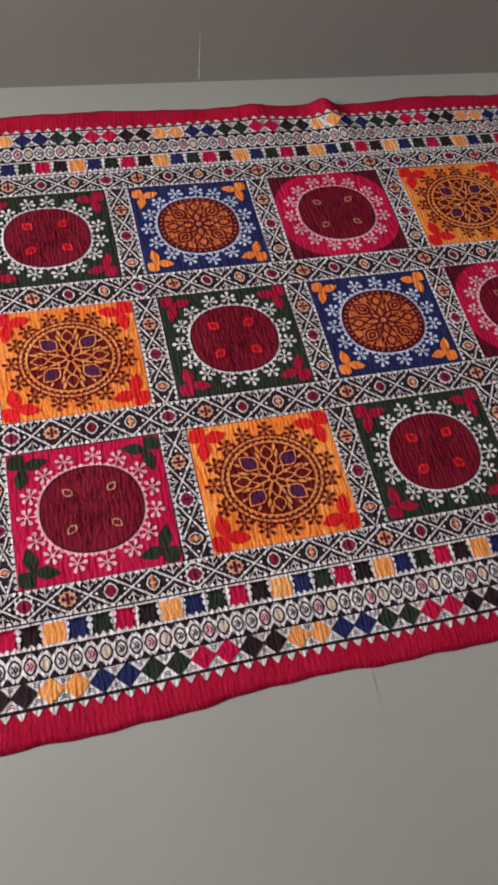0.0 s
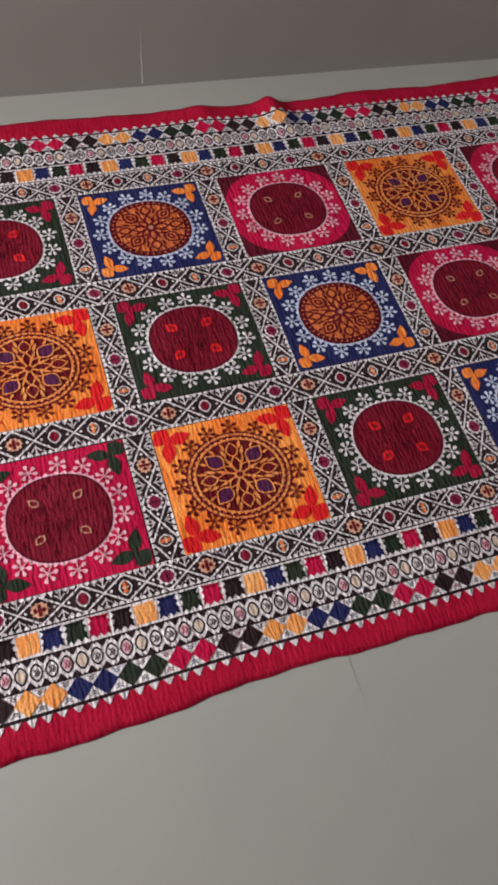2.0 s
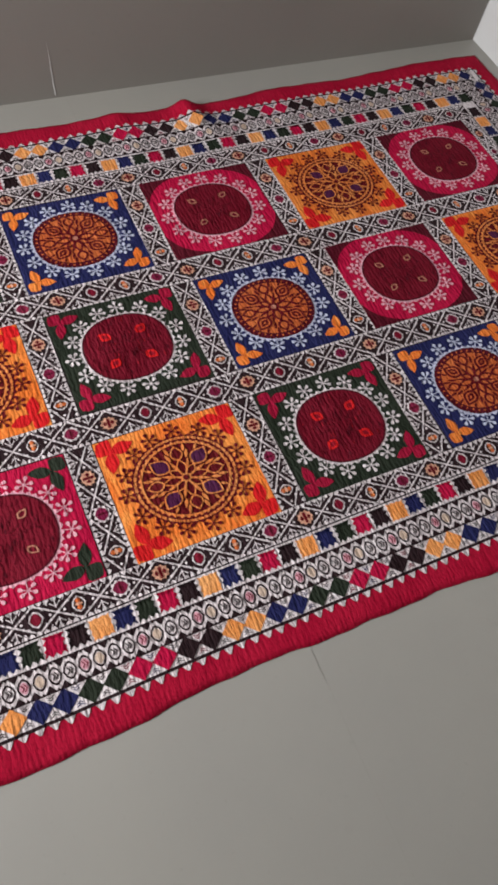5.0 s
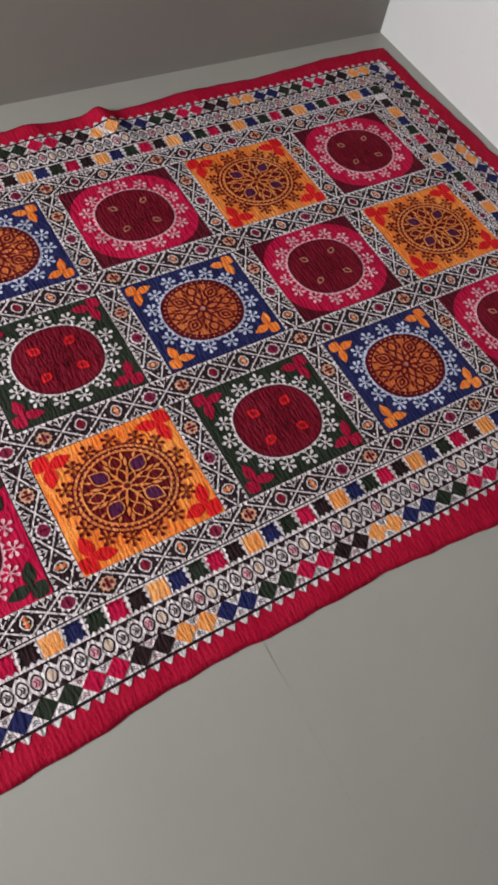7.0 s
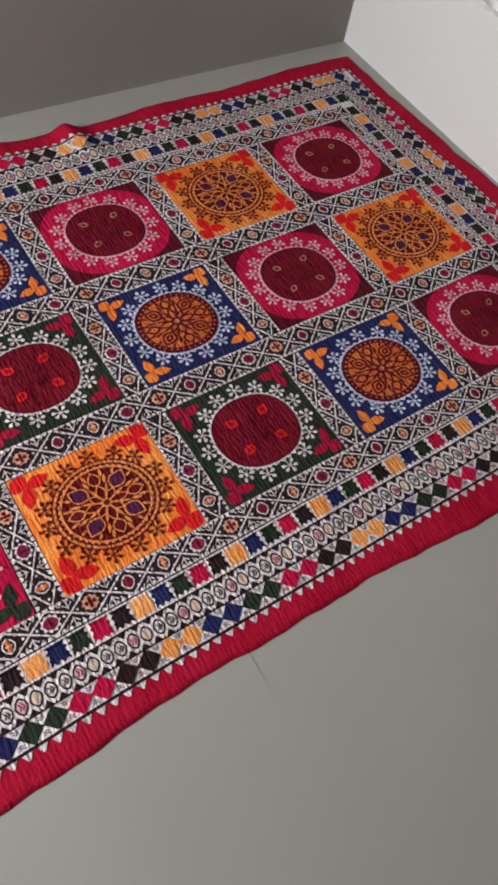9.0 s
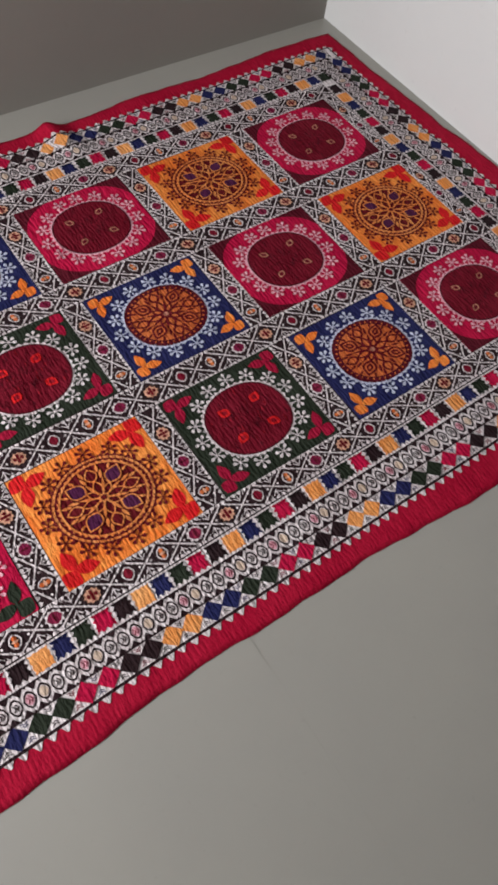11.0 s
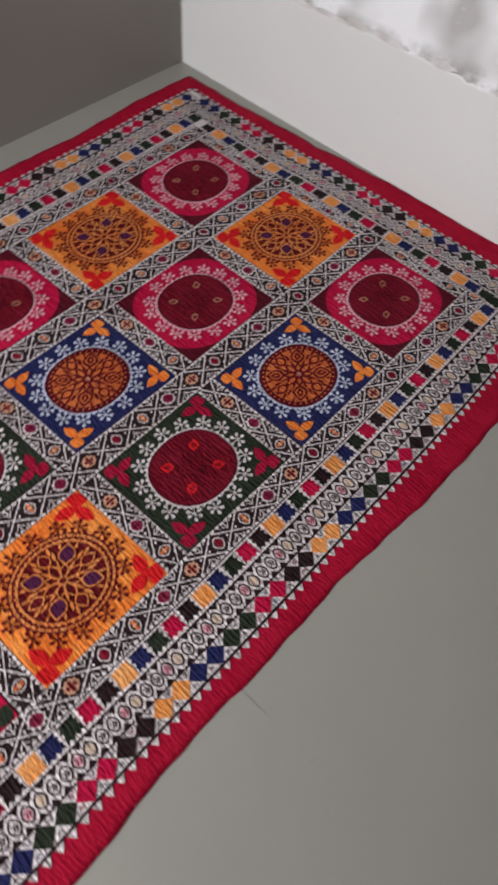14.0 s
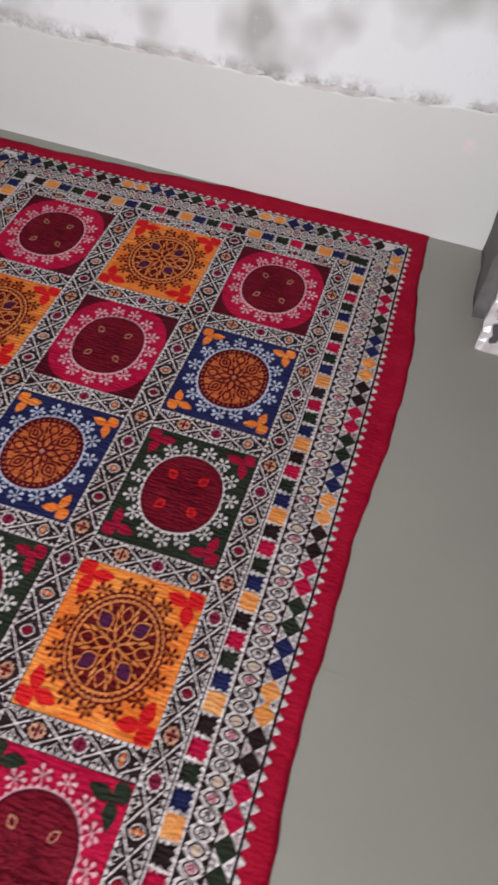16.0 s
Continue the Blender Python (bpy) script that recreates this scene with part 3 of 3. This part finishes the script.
def sash_pieces():
    """White crossed stitching on the dark strips between the squares, with a coloured motif in every lozenge."""
    pc = Pieces(cloth)
    rnd = random.Random(8)
    scallop = [(math.cos(m * math.pi / 10) * (1.0 if m % 2 else 1.25), math.sin(m * math.pi / 10) * (1.0 if m % 2 else 1.25)) for m in range(20)]
    lozenge = ((-1, 0), (-0.62, -0.66), (0, -1), (0.62, -0.66), (1, 0), (0.62, 0.66), (0, 1), (-0.62, 0.66))

    def strip(flat, a, b, mid, wide, motifs):
        def at(s, o):
            return (s, mid + o) if flat else (mid + o, s)

        half, rise = wide / 2, 0.0
        inner = half - 0.008

        def stitch(s0, o0, s1, o1, w, n=3):
            """A stitched line, cut off at the strip's ends."""
            f0, f1 = 0.0, 1.0
            if s1 != s0:
                cut = sorted(((a - s0) / (s1 - s0), (b - s0) / (s1 - s0)))
                f0, f1 = max(0.0, cut[0]), min(1.0, cut[1])
            elif not a < s0 < b:
                return
            if f1 - f0 < 0.02:
                return
            length = math.hypot(s1 - s0, o1 - o0)
            p, q = -(o1 - o0) / length * w / 2, (s1 - s0) / length * w / 2
            for i in range(n):
                g0, g1 = f0 + (f1 - f0) * i / n, f0 + (f1 - f0) * (i + 1) / n
                k0, k1 = rnd.uniform(0.8, 1.15), rnd.uniform(0.8, 1.15)
                x0, y0, x1, y1 = s0 + (s1 - s0) * g0, o0 + (o1 - o0) * g0, s0 + (s1 - s0) * g1, o0 + (o1 - o0) * g1
                pc.poly([at(x0 - p * k0, y0 - q * k0), at(x1 - p * k1, y1 - q * k1), at(x1 + p * k1, y1 + q * k1), at(x0 + p * k0, y0 + q * k0)], lift(3) + rise, WHITE)

        n = max(1, round((b - a) / 0.0172))
        d = (b - a) / n
        for i in range(n):
            s = a + d * (i + 0.5)
            for sign in (-1, 1):
                h, tip = rnd.uniform(0.0105, 0.0135), rnd.uniform(-0.0015, 0.0015)
                pc.poly([at(s + x * d, sign * (half - 0.0022 - y * h)) for x, y in ((-0.44, 0), (0.44, 0), (0.30, 0.45))] + [at(s + tip, sign * (half - h)), at(s - 0.30 * d, sign * (half - 0.45 * h - 0.0022))], lift(3), WHITE)
        ends = [(2 * motifs[0][0] - motifs[1][0], "")] + motifs + [(2 * motifs[-1][0] - motifs[-2][0], "")]
        for (s0, _), (s1, _) in zip(ends, ends[1:]):
            rise = 0.0
            stitch(s0 + 0.003, inner, s1 - 0.003, -inner, 0.0040)
            rise = 0.0003
            stitch(s0 + 0.003, -inner, s1 - 0.003, inner, 0.0040)
            rise = 0.0
            e = (s0 + s1) / 2
            for sign in (-1, 1):   # a sprig in the open triangle on each side of the crossing
                if not a + 0.012 < e < b - 0.012:
                    continue
                stitch(e, sign * (inner + 0.004), e, sign * inner * 0.36, 0.0028, 1)
                for lean in (-1, 1):
                    stitch(e + lean * 0.0125, sign * inner * 0.82, e + lean * 0.002, sign * inner * 0.50, 0.0024, 1)
                    stitch(e + lean * 0.024, sign * (inner + 0.002), e + lean * 0.018, sign * inner * 0.76, 0.0022, 1)
        for c, kind in motifs:
            if not a < c < b:
                continue

            def shape(points, rs, ro):
                return [at(c + x * rs, y * ro) for x, y in points]

            r = min(inner * 0.62, 0.0185)
            for sign in (-1, 1):
                if a < c + sign * 0.034 < b:
                    pc.poly([at(c + sign * 0.034 + 0.0036 * x, 0.0036 * y) for x, y in lozenge], lift(3), WHITE)
                for lean in (-1, 1):
                    if a < c + lean * 0.020 < b:
                        pc.poly([at(c + lean * 0.020 + 0.0026 * x, sign * inner * 0.56 + 0.0026 * y) for x, y in lozenge], lift(3), WHITE)
            if kind == "mulberry":
                pc.poly(shape(scallop, r * 1.10, r * 1.0), lift(4), WHITE)
                pc.poly(shape(lozenge, r * 1.06, r * 0.94), lift(5), MULBERRY)
                pc.poly(shape(lozenge, r * 0.20, r * 0.70), lift(5) + 0.0005, WINE)
            elif kind == "peach":
                pc.poly(shape(scallop, r * 1.0, r * 0.88), lift(4), PEACH)
                pc.poly(shape(((-1, -1), (1, -1), (1, 1), (-1, 1)), r * 0.22, r * 0.78), lift(5), BROWN)
                for sign in (-1, 1):
                    pc.poly([at(c + sign * r * 0.55 + x * r * 0.27, y * r * 0.36) for x, y in lozenge], lift(5), BROWN)
            elif kind == "maroon":
                pc.ring(shape(lozenge, r * 0.98, r * 1.12), shape(lozenge, r * 0.78, r * 0.92), lift(4), WHITE)
                pc.poly(shape(lozenge, r * 0.70, r * 0.84), lift(5), MAROON)
            else:
                pc.ring(shape(lozenge, r * 0.92, r * 1.10), shape(lozenge, r * 0.74, r * 0.92), lift(4), WHITE)
                for sign in (-1, 1):
                    pc.poly([at(c + x * r * 0.36, sign * r * 0.47 + y * r * 0.36) for x, y in lozenge], lift(5), RUST)
                pc.poly(shape(lozenge, r * 0.52, r * 0.22), lift(5) + 0.0004, PEACH)

    order = ("mulberry", "peach", "maroon", "rust")
    gx, gy = PX - SX, PY - SY
    a0, a1 = U0 - SIDE[0], U1 + SIDE[0]

    def row_motifs(start, pitch):
        """Motifs along a row: a mulberry one at start, then every pitch, in a round of four."""
        return [(start + pitch * i, order[i % 4]) for i in range(-8, 28) if a0 - 0.03 < start + pitch * i < a1 + 0.03]

    strip(True, a0, a1, V0 - NEAR[0] / 2, NEAR[0], row_motifs(-2.290, 0.1018))
    strip(True, a0, a1, V1 + FAR[0] / 2, FAR[0], row_motifs(-1.886, 0.1032))
    for r, start, pitch in ((1, -2.279, 0.1042), (2, -1.862, 0.1045)):
        strip(True, a0, a1, r * PY - gy / 2, gy, row_motifs(start, pitch))
    for r in range(ROWS_N):
        lo, hi = r * PY, r * PY + SY
        stack = [(lo + 0.050, "rust"), (lo + 0.157, "mulberry"), (lo + 0.265, "peach")]
        strip(False, lo, hi, U1 + SIDE[0] / 2, SIDE[0], stack)
        strip(False, lo, hi, U0 - SIDE[0] / 2, SIDE[0], stack)
        for j in range(1, COLS):
            strip(False, lo, hi, -j * PX + gx / 2, gx, stack)
    child("sash_stitching", pc.mesh("sash_stitching"), quilt, label="white crossed stitching with mulberry, peach and rust motifs", kind="stuff")


sash_pieces()


# ---- the fifteen embroidered squares ----
def local(u, v, z):
    return (u + SHEAR * v, v, z)


def ellipse(rx, ry, n=56, power=1.0):
    return [(rx * math.copysign(abs(math.cos(a)) ** power, math.cos(a)), ry * math.copysign(abs(math.sin(a)) ** power, math.sin(a))) for a in [2 * math.pi * i / n for i in range(n)]]


def leaf(angle, r0, r1, half, rx, ry, n=5):
    """A pointed leaf along a ray, on an oval of radii rx, ry."""
    pts = []
    for sign in (1, -1):
        for i in range(n + 1) if sign > 0 else range(n - 1, 0, -1):
            f = i / n
            r, w = r0 + (r1 - r0) * f, half * math.sin(math.pi * f ** 0.85)
            x, y = r * math.cos(angle) - sign * w * math.sin(angle), r * math.sin(angle) + sign * w * math.cos(angle)
            pts.append((x * rx, y * ry))
    return pts


RX, RY = 0.131, 0.117


def medallion_mesh(kind):
    pc = Pieces(local)
    z = lambda n: STEP * n
    if kind in ("green", "pink", "blue"):
        edge = {"green": WHITE, "pink": BLUSH, "blue": ICE}[kind]
        n = 44
        saw = [(x * (1.09 if i % 2 else 1.025), y * (1.09 if i % 2 else 1.025)) for i, (x, y) in enumerate(ellipse(RX, RY, 2 * n, 0.90))]
        pc.poly(saw, z(1), edge)
        pc.poly(ellipse(RX, RY, 56, 0.90), z(2), GARNET if kind != "blue" else WINE)
    if kind in ("green", "pink"):
        pc.ring(ellipse(RX, RY, 56, 0.90), ellipse(RX * 0.955, RY * 0.955, 56, 0.90), z(2) + 0.0004, WINE)
        for k in range(12):
            a = math.pi * k / 6 + 0.1
            pc.poly(leaf(a, 0.12, 0.42 if k % 2 else 0.62, 0.030, RX, RY), z(3), DEEP)
        rnd = random.Random(9)
        for k in range(70):   # darker and brighter stitches scattered over the middle
            a, r = rnd.uniform(0, 2 * math.pi), 0.92 * math.sqrt(rnd.uniform(0.02, 0.93))
            x, y = r * RX * math.cos(a), r * RY * math.sin(a)
            w, h = rnd.uniform(0.0016, 0.0032), rnd.uniform(0.005, 0.011)
            tone = (WINE, DEEP, MAROON, CHERRY if kind == "green" else MAROON)[k % 4]
            pc.poly([(x - w, y), (x, y - h), (x + w, y), (x, y + h)], z(3) + 0.0003 + 0.00001 * k, tone)
        for k in range(4):
            a = math.pi / 4 + math.pi / 2 * k
            if kind == "green":
                pc.ring(leaf(a, 0.43, 0.76, 0.125, RX, RY), leaf(a, 0.50, 0.68, 0.066, RX, RY), z(4) + 0.0004, SCARLET)
                pc.poly(leaf(a, 0.50, 0.68, 0.066, RX, RY), z(4), CHERRY)
            else:
                pc.ring(leaf(a, 0.47, 0.74, 0.092, RX, RY), leaf(a, 0.515, 0.695, 0.058, RX, RY), z(4) + 0.0004, FADED)
    if kind in ("blue", "orange"):
        line, fill = (BROWN, RUST) if kind == "blue" else (GOLD, BROWN)
        if kind == "orange":
            n = 44
            pc.poly([(x * (1.15 if i % 2 else 1.09), y * (1.15 if i % 2 else 1.09)) for i, (x, y) in enumerate(ellipse(RX, RY, 90))], z(1), BROWN)
            for i in range(n):   # a ring of gold stitches, laid aslant
                a, b, lean = 2 * math.pi * (i + 0.07) / n, 2 * math.pi * (i + 0.93) / n, 0.03
                pc.poly([(RX * r * math.cos(w), RY * r * math.sin(w)) for r, w in ((1.01, a), (1.01, b), (1.065, b + lean), (1.065, a + lean))], z(2), GOLD)
            for i in range(n):
                a = 2 * math.pi * i / n
                pc.poly(leaf(a, 0.900, 0.972, 0.040, RX, RY, 3), z(2), GOLD)
            pc.ring(ellipse(RX * 0.935, RY * 0.935), ellipse(RX * 0.890, RY * 0.890), z(3), GOLD)
        else:
            pc.poly(ellipse(RX * 0.835, RY * 0.835, 56, 0.93), z(3), RUST)
            for i in range(40):
                pc.poly(leaf(2 * math.pi * i / 40, 0.885, 0.955, 0.022, RX, RY, 3), z(3), RUST)
        e = 0.030 if kind == "orange" else 0.056

        def outlined(a, r0, r1, half, level, inside=None):
            """A leaf drawn in outline, filled or left open."""
            pc.ring(leaf(a, r0, r1, half, RX, RY, 7), leaf(a, r0 + e * 1.4, r1 - e * 1.4, half - e, RX, RY, 7), level, line)
            if inside:
                pc.poly(leaf(a, r0 + e * 1.2, r1 - e * 1.2, half - e * 0.9, RX, RY, 7), level - 0.0005, inside)

        for k in range(4):
            a, b = math.pi / 2 * k, math.pi / 2 * k + math.pi / 4
            outlined(a, 0.05, 0.50, 0.115, z(4))
            outlined(a, 0.44, 0.84, 0.140, z(4) + 0.0005, fill)
            outlined(b, 0.05, 0.40, 0.100, z(4) + 0.0003)
            outlined(b, 0.35, 0.86, 0.190, z(5) + 0.0002, PURPLE if kind == "orange" else RUST)
            if kind == "blue":
                outlined(b, 0.46, 0.74, 0.085, z(5) + 0.0006)
            for sign in (-1, 1):
                c = a + sign * math.pi / 8
                pc.poly(leaf(c, 0.16, 0.52, 0.032, RX, RY), z(4) + 0.0001, line)
                pc.poly(leaf(c - sign * 0.06, 0.50, 0.74, 0.036, RX, RY), z(4) + 0.0002, line)
                pc.poly(leaf(a + sign * 0.24, 0.66, 0.89, 0.034, RX, RY), z(4) + 0.0003, line)
                pc.poly(leaf(b - sign * 0.22, 0.72, 0.89, 0.030, RX, RY), z(4) + 0.0001, line)
        pc.poly(ellipse(RX * 0.065, RY * 0.065, 10), z(5) + 0.0008, BROWN if kind == "orange" else FADED)
    return pc.mesh("medallion")


def flower_mesh(mat):
    """Five knobbed petals round a point, one of them drawn out to a stem."""
    pc = Pieces()
    rnd = random.Random(2)
    for k in range(6):
        a = -math.pi / 2 + 2 * math.pi * k / 6 + (rnd.uniform(-0.10, 0.10) if k else 0)
        c, s = math.cos(a), math.sin(a)
        reach, thin = (0.0175 + rnd.uniform(-0.0012, 0.0012), 0.0016) if k else (0.029, 0.0017)
        pc.poly([(-thin * -s * 0.6, -thin * c * 0.6), (reach * c + thin * s, reach * s - thin * c), (reach * c - thin * s, reach * s + thin * c), (-thin * s * 0.6, thin * c * 0.6)], 0.0001 * k, mat)
        if k:
            knob = []
            for i in range(8):
                b = 2 * math.pi * i / 8
                p, q = 0.0068 * math.cos(b), 0.0052 * math.sin(b) * (1 + 0.25 * math.cos(b))
                knob.append((reach * c + p * c - q * s, reach * s + p * s + q * c))
            pc.poly(knob, 0.0002 + 0.0001 * k, mat)
    return pc.mesh("flower")


def corner_mesh(mat, wide, size=1.0):
    """Three leaves that meet near the corner of a square: a blunt one in the corner, a long one along each side."""
    pc = Pieces()
    for k, (a, span, blunt) in enumerate(((math.radians(225), 0.048, 1.50), (math.radians(-12), 0.064, 1.0), (math.radians(102), 0.064, 1.0))):
        pts, length = [], span * size
        for sign in (1, -1):
            for i in range(9) if sign > 0 else range(7, 0, -1):
                f = i / 8
                w = wide * blunt * math.sin(math.pi * f ** (1.05 if k == 0 else 0.80)) ** 0.75 * (1 - 0.06 * math.sin(f * 9))
                pts.append((length * f * math.cos(a) - sign * w * math.sin(a), length * f * math.sin(a) + sign * w * math.cos(a)))
        pc.poly(pts, 0.0002 * k, mat)
    return pc.mesh("corner_leaf")


KINDS = {
    "pink": dict(ground=PINK, flower=BLUSH, leaf=WINE, wide=0.019, label="crimson square with a dark wine medallion"),
    "pink_green": dict(ground=PINK, flower=BLUSH, leaf=GREEN, wide=0.016, label="crimson square with a wine medallion and dark green leaves"),
    "blue": dict(ground=NAVY, flower=ICE, leaf=ORANGE, wide=0.0135, size=0.82, label="navy square with a rust-orange medallion"),
    "green": dict(ground=GREEN, flower=WHITE, leaf=ROSE, wide=0.0145, size=0.9, label="dark green square with a wine medallion"),
    "orange": dict(ground=ORANGE, flower=BROWN, leaf=SCARLET, wide=0.018, label="orange square with a brown stitched medallion"),
}
for kind, k in KINDS.items():
    pc = Pieces(local)
    pc.sheet(-SX / 2, SX / 2, -SY / 2, SY / 2, 0, k["ground"], step=0.04)
    k["panel"] = pc.mesh("square_panel")
    k["medallion"] = medallion_mesh(kind.split("_")[0])
    k["petals"], k["corner"] = flower_mesh(k["flower"]), corner_mesh(k["leaf"], k["wide"], k.get("size", 1.0))


def quarter_mesh(sx, sy):
    """A dark patch in a corner that leaves a rounded middle."""
    pc = Pieces(local)
    pts = [(sx * SX / 2, sy * SY / 2)] + [(sx * (0.048 + (SX / 2 - 0.048) * math.sin(a)), sy * (0.052 + (SY / 2 - 0.052) * math.cos(a))) for a in [math.pi / 2 * (0.12 + 0.76 * i / 8) for i in range(9)]]
    pts[1] = (pts[1][0], sy * SY / 2)
    pts[-1] = (sx * SX / 2, pts[-1][1])
    pc.poly(pts, STEP, WINE)
    return pc.mesh("corner_patch")


QUARTERS = [quarter_mesh(sx, sy) for sx in (-1, 1) for sy in (-1, 1)]
ORDER = "pink orange pink blue green orange pink_green".split()   # along the diagonals
rnd = random.Random(21)
for r in range(ROWS_N):
    for j in range(COLS):
        kind = ORDER[j - r + 2]
        k = KINDS[kind]
        u, v = -j * PX - SX / 2, r * PY + SY / 2
        panel = child("square_panel", k["panel"], quilt, Matrix.Translation(cloth(u, v, lift(3))), k["label"])
        if kind == "pink":
            for q in QUARTERS:
                child("corner_patch", q, panel)
        child("medallion", k["medallion"], panel, Matrix.Translation((0, 0, 0)) @ Matrix.Rotation(rnd.uniform(-0.03, 0.03), 4, "Z"))
        for i in range(15):
            a = 2 * math.pi * (i + 0.5) / 15 + rnd.uniform(-0.03, 0.03)
            x, y = 0.1615 * math.cos(a), 0.1455 * math.sin(a)
            turn = math.atan2(y / RY, x / RX) - math.pi / 2
            child("flower", k["petals"], panel, Matrix.Translation(local(x, y, STEP * 2)) @ Matrix.Rotation(turn + rnd.uniform(-0.12, 0.12), 4, "Z"))
        if kind != "pink":
            for c, (sx, sy) in enumerate(((-1, -1), (1, -1), (1, 1), (-1, 1))):
                x, y = sx * (SX / 2 - 0.040), sy * (SY / 2 - 0.040)
                child("corner_leaf", k["corner"], panel, Matrix.Translation(local(x, y, STEP * 1.2)) @ Matrix.Rotation(math.pi / 2 * c, 4, "Z"))

# ---- the wrapped package against the wall ----
def crinkled_box(lo, hi, seed, amount, cuts):
    bm = box_bm(lo, hi, 0.0)
    bmesh.ops.subdivide_edges(bm, edges=bm.edges[:], cuts=cuts, use_grid_fill=True)
    for v in bm.verts:
        d = noise.noise_vector(v.co * 7 + Vector((seed, 0, 0))) * amount + noise.noise_vector(v.co * 23 + Vector((0, seed, 0))) * amount * 0.5
        v.co += Vector((d.x, d.y, d.z if v.co.z > lo[2] + 0.01 else 0))
    return bm


FILM = plain("white_crinkled_film", (0.44, 0.41, 0.41), 0.25)
SLATE = plain("slate_grey_cloth", (0.115, 0.112, 0.112), 0.8)
CHAR = plain("charcoal_print", (0.045, 0.042, 0.048), 0.35)

sack = tagged(new("cloth_bundle"), "tall slate-grey cloth bundle standing against the wall", "bundle")
sack.location = (0.0, 0.0, 0.0)
bm = crinkled_box((-0.035, -1.25, 0.0), (0.355, -0.565, 0.62), 2.0, 0.014, 9)
body = part("body", bm, SLATE, sack)
body.data.polygons.foreach_set("use_smooth", [True] * len(body.data.polygons))

pack = tagged(new("wrapped_package"), "dark printed package in crinkled white plastic film, on the floor", "package")
pack.location = (-0.20, -0.60, 0.0)
bm = bmesh.new()
n, m = 26, 16
grid = []
for i in range(n + 1):
    for j in range(m + 1):
        f, g = i / n, j / m
        p = Vector((0.115 * g, -0.62 * f, 0.30 * g * (0.75 + 0.25 * math.sin(math.pi * f)) + 0.02))
        d = noise.noise_vector(Vector((p.x * 30, p.y * 22, p.z * 26))) * 0.010
        p += Vector((d.x - 0.004, d.y, d.z if j else -0.02))
        grid.append(bm.verts.new(p))
for i in range(n):
    for j in range(m):
        bm.faces.new((grid[i * (m + 1) + j], grid[(i + 1) * (m + 1) + j], grid[(i + 1) * (m + 1) + j + 1], grid[i * (m + 1) + j + 1]))
back = bmesh.ops.extrude_face_region(bm, geom=bm.faces[:])
for v in back["geom"]:
    if isinstance(v, bmesh.types.BMVert):
        v.co += Vector((0.022, 0, -0.0005 if v.co.z < 0.02 else -0.003))
        v.co.z = max(v.co.z, 0.0)
bmesh.ops.recalc_face_normals(bm, faces=bm.faces)
part("film", bm, FILM, pack, "crinkled white plastic film")
rnd = random.Random(6)
for k in range(46):
    f, g = rnd.uniform(0.04, 0.96), rnd.uniform(0.10, 0.95)
    c = Vector((0.115 * g - 0.0085, -0.62 * f, 0.30 * g * (0.75 + 0.25 * math.sin(math.pi * f)) + 0.028))
    bm = bmesh.new()
    r0 = rnd.uniform(0.012, 0.034)
    vs = []
    for i in range(9):
        a = 2 * math.pi * i / 9
        r = r0 * rnd.uniform(0.6, 1.2)
        vs.append(bm.verts.new(c + Vector((0.36 * r * math.sin(a) - 0.003, r * math.cos(a), 0.93 * r * math.sin(a)))))
    bm.faces.new(vs)
    out = bmesh.ops.extrude_face_region(bm, geom=bm.faces[:])
    for v in out["geom"]:
        if isinstance(v, bmesh.types.BMVert):
            v.co += Vector((-0.002, 0, 0.0008))
    bmesh.ops.recalc_face_normals(bm, faces=bm.faces)
    part("print_patch", bm, CHAR, pack, "charcoal printed patch")
